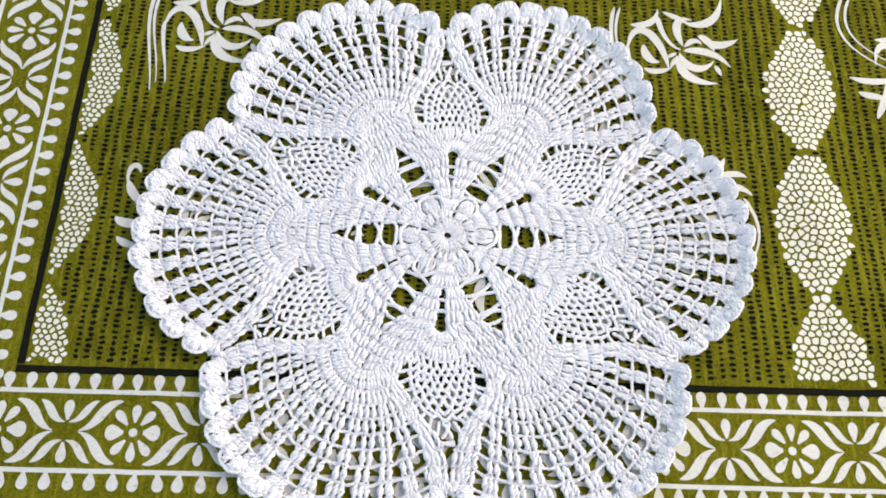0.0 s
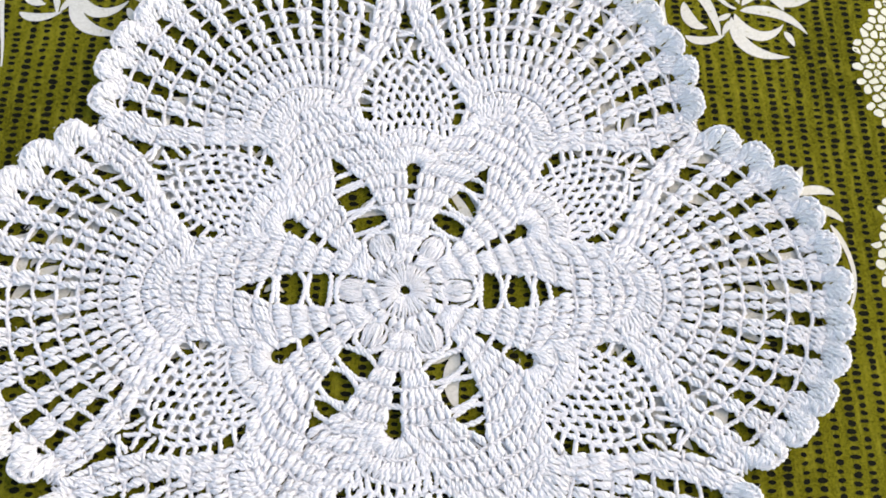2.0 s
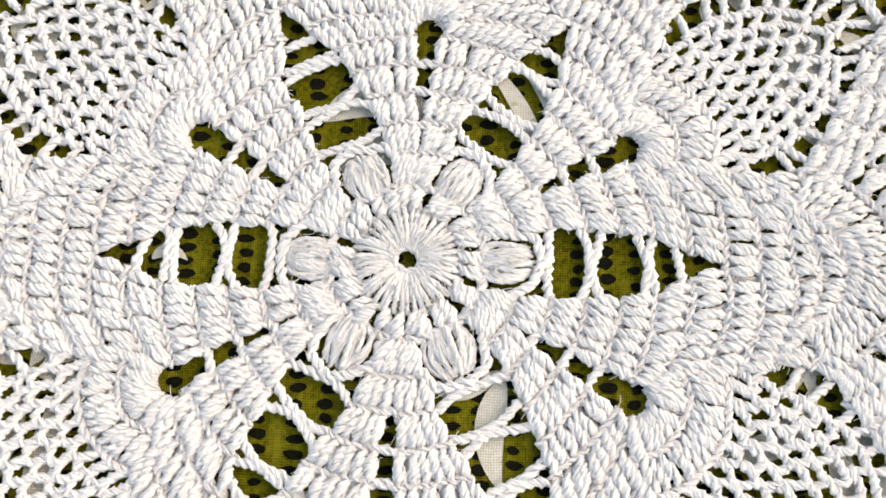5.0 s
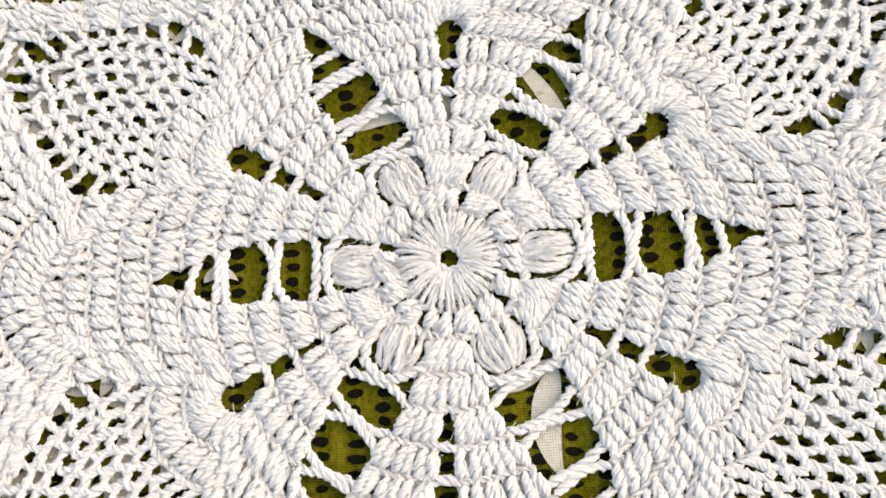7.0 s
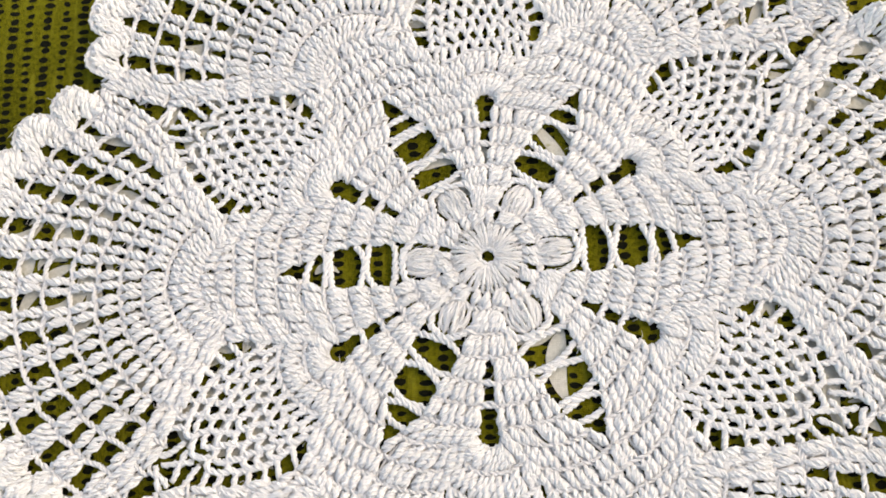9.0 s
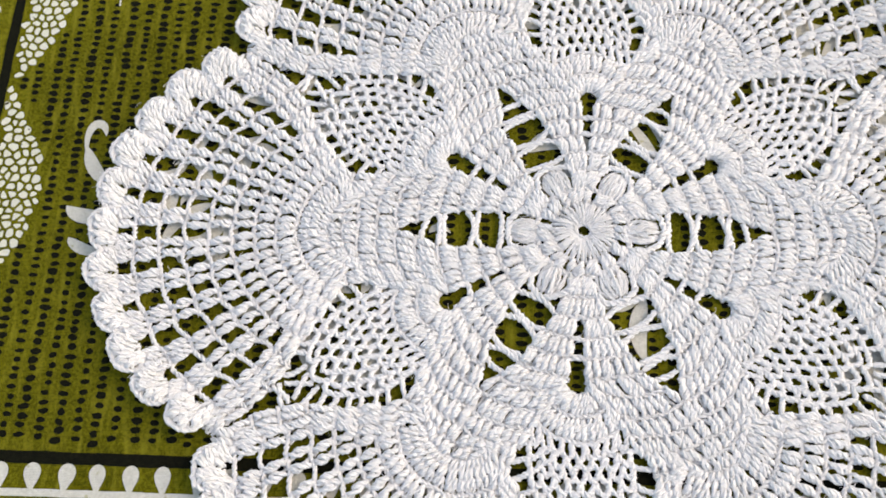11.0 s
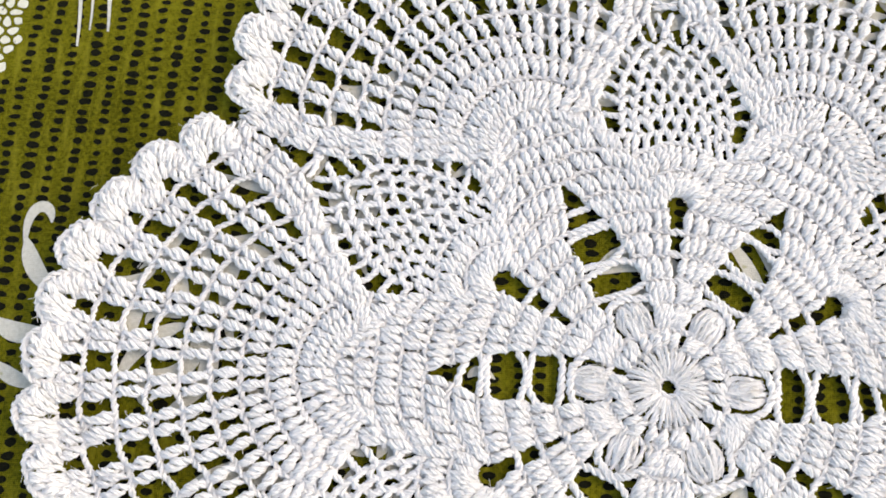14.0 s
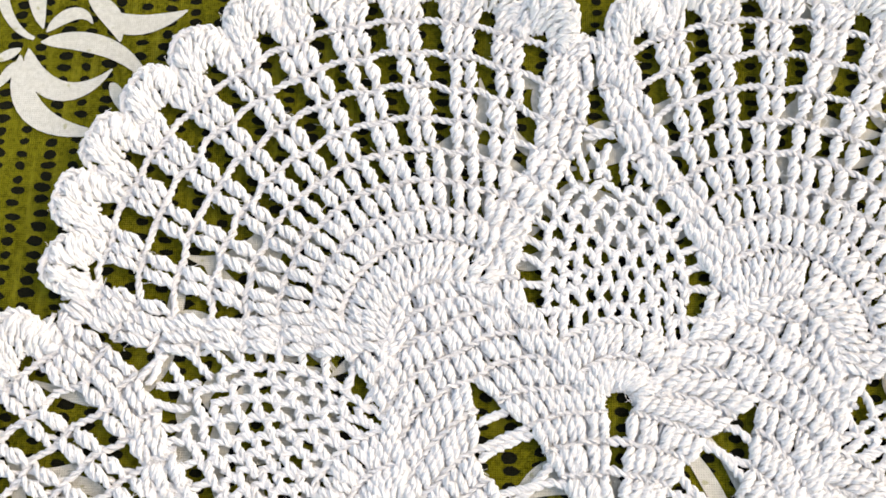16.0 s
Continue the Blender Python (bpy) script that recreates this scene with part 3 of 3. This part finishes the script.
def edge_rows(side):
    """Lines of places of the rows of one solid band, from the middle outwards, in the fan's own axes."""
    def p(u, v):
        return (u, side * v)

    def arc(r, v_in, gap):
        t0 = math.degrees(math.asin(v_in / r))
        t1 = 30 - math.degrees(gap / r)
        return polar(np.full(6, float(r)), np.linspace(t0, t1, 6)) * (1, side)

    rows = [arc(17.5, 6.2, 0.0), arc(25.5, 7.2, 0.0), arc(33, 8.0, 1.2), arc(40.5, 7.8, 2.0), arc(47.8, 7.0, 2.4), arc(55, 6.4, 2.8)]
    rows += [line(p(62.5, 2.6), p(62.8, 8), p(60, 16), p(53.9, 24.7)), line(p(70, -0.3), p(70.5, 7), p(69, 15), p(62.4, 23.9)),
             line(p(77.2, -0.6), p(77.8, 7), p(76, 15), p(71, 23.1)), line(p(84.2, -0.6), p(85, 5), p(84.5, 11), p(79.5, 22.2)),
             line(p(90.8, -0.6), p(90.2, 5), p(87.2, 11), p(83.0, 17.0)), line(p(96.8, -0.6), p(95.6, 5.0), p(92.0, 9.8), p(87.3, 12.3))]
    return rows


# middle line of the band beside a pineapple, from the pineapple's own axis
SIDE_PINE = line((77.0, 24.6), (86, 28.0), (95, 28.0), (104, 23.4), (112, 16.8), (120, 10.8), (129, 6.9), (138, 5.0), (148.0, 4.4))


def side_rows(side, half=4.2):
    c30, s30 = math.cos(math.pi / 6), math.sin(math.pi / 6)
    c = np.c_[SIDE_PINE[:, 0] * c30 + SIDE_PINE[:, 1] * s30, SIDE_PINE[:, 0] * s30 - SIDE_PINE[:, 1] * c30]
    d = np.gradient(c, axis=0)
    d /= np.hypot(*d.T)[:, None]
    q = np.c_[-d[:, 1], d[:, 0]]
    return [(np.array([m - w * half, m + w * half]) * (1, side)) for m, w in zip(c, q)]


def band(turn, side):
    """A solid band: grows from the middle, bends round a pineapple and runs on to the notch between two fans."""
    rows = edge_rows(side)
    counts = (4, 4, 5, 6, 7, 9, 9, 9, 9, 7, 6)
    plan = [(a, b, n, 1.5) for a, b, n in zip(rows[:-1], rows[1:], counts)]
    side_r = side_rows(side)
    plan += [(a, b, 3, 1.7) for a, b in zip(side_r[:-1], side_r[1:])]
    whole = None
    for a, b, n, z in plan:
        y = Yarn(turn)
        y.row(a, b, n, True, z, 0.98)
        if whole is None:
            whole = part("solid_band", y.mesh("solid_band"), doily, "solid band of close rows of stitches")
        else:
            part("band_segment", y.mesh("band_segment"), whole)


def slots(turn):
    """Loose chains across the open slot on the fan's axis, and the short bars in the slot beside it."""
    y = Yarn(turn)
    for r, v, bend in ((32.0, 8.2, -1.5), (38.2, 8.2, 1.9), (43.2, 8, -1.9), (51.5, 7.2, 1.0), (54.5, 6.2, -1.2), (59.5, 4.0, 0.5)):
        d = rng.uniform(-1.0, 1.0)
        y.chain(sag((r + d, -v), (r - d, v), -bend * rng.uniform(0.7, 1.3)), 1.5, 0.62)
    for r, g in ((33, 2.5), (41.0, 3.2), (48.0, 3.6)):
        c, dx = polar(r, 30.0), polar(1.0, 120.0)
        y.chain(sag(c - dx * g, c + dx * g, 0.5, 5), 1.6, 0.62)
    part("slot_chains", y.mesh("slot_chains"), doily, "loose chains across an open slot")


RINGS = (5.0, 11.5, 19.0, 27.0, 35.5, 44.3, 53.5, 63.0, 72.5, 81.5)
SPOKES = 12


def fan_root(rho):
    """Where the spokes aim at this distance out: the fan opens wider near its foot."""
    return 84.0 + 8.0 * np.clip((FAN_U + np.asarray(rho, float) - 101.0) / 60.0, 0, 1)


def fan_radius(rho):
    return FAN_U + np.asarray(rho, float) - fan_root(rho)


def fan_at(rho, phi):
    place = polar(fan_radius(rho), np.asarray(phi, float))
    return place + np.stack([fan_root(rho), 0 * fan_root(rho)], -1)


def spoke_angle(k, rho):
    return (k - (SPOKES - 1) / 2) * 10.9 * (1 + 0.25 * max(0.0, 1 - rho / 72.0))


def fan(turn):
    """One lobe: rings of chain over twelve spokes of paired stitches, edged with eleven scallops."""
    y = Yarn(turn)
    for rho in RINGS[1:-1]:
        ph = np.linspace(spoke_angle(-0.35, rho), spoke_angle(SPOKES - 0.65, rho), 70)
        rr = rho + 0.5 * np.cos(np.radians((ph / 10.9) * 360)) * min(1, rho / 50)
        y.chain(fan_at(rr, ph), 1.75, 0.55, 4.2, YARN_R * 0.8)
    # ties from the end spokes to the solid bands
    for side in (-1, 1):
        rows = side_rows(side)
        for rho in RINGS[2:-1]:
            a = fan_at(rho, spoke_angle(0 if side < 0 else SPOKES - 1, rho))
            b = min((r_[j] for r_ in rows for j in (0, 1)), key=lambda e: np.hypot(*(e - a)))
            y.chain(sag(a, b, 0.4, 4), 1.7, 0.62)
    body = part("fan", y.mesh("fan"), doily, "open fan of chain rings and paired spokes")
    for k in range(SPOKES):
        y = Yarn(turn)
        for i in range(len(RINGS) - 1):
            r0, r1 = RINGS[i], RINGS[i + 1]
            if i == 0:
                for o in (-0.25, 0.25):
                    y.treble(fan_at(-1.5, spoke_angle(k + 0.9 * o, 0)), fan_at(r1, spoke_angle(k + o, r1)), 1.8, 0.95)
                continue
            n = 2 if i < len(RINGS) - 3 else (3 if i < len(RINGS) - 2 else 4)
            apart = [min(0.48 * fan_radius(r) * radians(spoke_angle(1, r) - spoke_angle(0, r)), 3.9) for r in (r0, r1)]
            gap0, gap1 = apart if n == 2 else ((2.7, 2.9) if n == 3 else (2.4, 3.3))
            lean = rng.normal(0.2, 0.5) * min(1, r0 / 45)
            a0, a1 = spoke_angle(k, r0) + rng.normal(0, 0.25), spoke_angle(k, r1) + rng.normal(0, 0.25)
            for j in range(n):
                o = j - (n - 1) / 2
                y.treble(fan_at(r0, a0 + math.degrees((o * gap0 + lean) / fan_radius(r0))), fan_at(r1, a1 + math.degrees((o * gap1 + lean + 0.7) / fan_radius(r1))), 1.9 if n < 4 else 2.1, min(0.95 + r0 / 130, 1.3) if n < 4 else 1.35)
        part("spoke", y.mesh("spoke"), body)
    for k in range(SPOKES - 1):
        y = Yarn(turn)
        a = spoke_angle(k + 0.5, 78)
        end = (abs(k - 5) / 5) ** 4
        o, out, across = fan_at(76.4 - 3.2 * end, a), polar(1.0, a), polar(1.0, a + 90)
        reach = rng.uniform(0.95, 1.05)
        # the rim curls up where it points to the window side
        facing = min(max((math.cos(radians(turn + a - 8)) - 0.25) / 0.5, 0), 1)
        y.curl = (o @ y.rot, out @ y.rot, facing)

        def rim(x, grow=1.0):
            x = np.radians(x)
            c, s = np.cos(x), np.sin(x)
            return o + out * (1.6 + 10.6 * grow * reach * np.sign(c) * abs(c) ** 0.7 * (1 if c > 0 else 0.25)) + across * ((8.3 - 0.6 * end) * grow * np.sign(s) * abs(s) ** 0.75)

        for x in np.linspace(-96, 96, 9) + rng.normal(0, 2, 9):
            c, s = math.cos(radians(x)), math.sin(radians(x))
            y.treble(o + out * (0.2 + 2.2 * c) + across * (4.4 * s), rim(x, 0.97), 1.9 + 0.8 * c, 1.2, 7)
        for x in np.linspace(-50, 50, 4) + rng.normal(0, 3, 4):
            y.treble(rim(x, 0.45), rim(x, 0.95), 2.7 + 0.3 * math.cos(radians(x)), 1.2, 6)
        y.chain(np.array([rim(x) for x in np.linspace(-104, 104, 24)]), 2.0, 0.55, 4.4)
        part("scallop", y.mesh("scallop"), body)


def pineapple(turn):
    """A pineapple: a fan of stitches round the hole at its foot, then a net of loops that narrows to a tip."""
    y = Yarn(turn)
    o = np.array([56.8, 0.0])
    th = np.linspace(-50, 50, 24)

    def ring_at(r, stretch=1.0, spread=1.0):
        return o + polar(np.full(24, float(r)), th * spread) * (stretch, 1.0)

    y.row(ring_at(3.6, 1, 1.7), ring_at(11.6, 1, 1.3), 13, True, 1.8, 0.95)
    n2 = 15
    t2, b2 = ring_at(19.3, 1.06, 1.1), ring_at(11.6, 1, 1.3)
    for i in range(n2):
        s = (i + 0.5) / n2
        if s < 1:
            y.treble(at_share(b2, s), at_share(t2, s), 1.6, 1.0)
    y.chain(t2, 1.7, 0.6, 4.4, YARN_R * 0.85)
    # net of loops, narrowing to a round tip
    prev = t2
    for j, n in enumerate((9, 8, 9, 8, 7, 6, 5, 3)):
        u = 79.5 + 4.3 * j
        half = 17.6 * math.sqrt(1 - ((u - 88) / 25.5) ** 2)
        v = np.linspace(-half, half, 15)
        cur = np.c_[u + 4.2 * (1 - (v / half) ** 2) - 1.6, v]
        for i in range(n):
            a, b = at_share(prev, i / n), at_share(prev, (i + 1) / n)
            t = at_share(cur, (i + 0.5) / n) + rng.normal(0, 0.3, 2)
            m1, m2 = a * 0.3 + t * 0.7 + (0, -1.1), b * 0.3 + t * 0.7 + (0, 1.1)
            y.chain(np.array([a, m1, t + (0.5, 0), m2, b]), 1.5 + 0.3 * (j % 2), 0.58, 4.4)
        prev = cur
    # ties across the ring of openings between the net and the solid bands
    for sgn in (-1, 1):
        for psi in np.linspace(-22, 74, 9) + rng.normal(0, 1.2, 9):
            c, s = math.cos(radians(psi)), math.sin(radians(psi))
            y.chain(sag((88 + 25.0 * s, sgn * 16.6 * c), (90.5 + 32.0 * s, sgn * 24.2 * c), rng.normal(0, 0.4), 4), 1.6, 0.5)
    for sgn in (-1, 1):
        y.chain(sag((113, sgn * 2.0), (122, -sgn * 3.0), 0.4, 5), 1.6, 0.5)
        y.chain(sag((126, sgn * 4.0), (124, -sgn * 4.0), 0.6, 5), 1.9, 0.5)
    part("pineapple", y.mesh("pineapple"), doily, "pineapple-shaped net of small loops")


for k in range(6):
    puff(60 * k)
    slots(60 * k)
    band(60 * k, 1)
    band(60 * k, -1)
    pineapple(60 * k + 30)
    fan(60 * k)
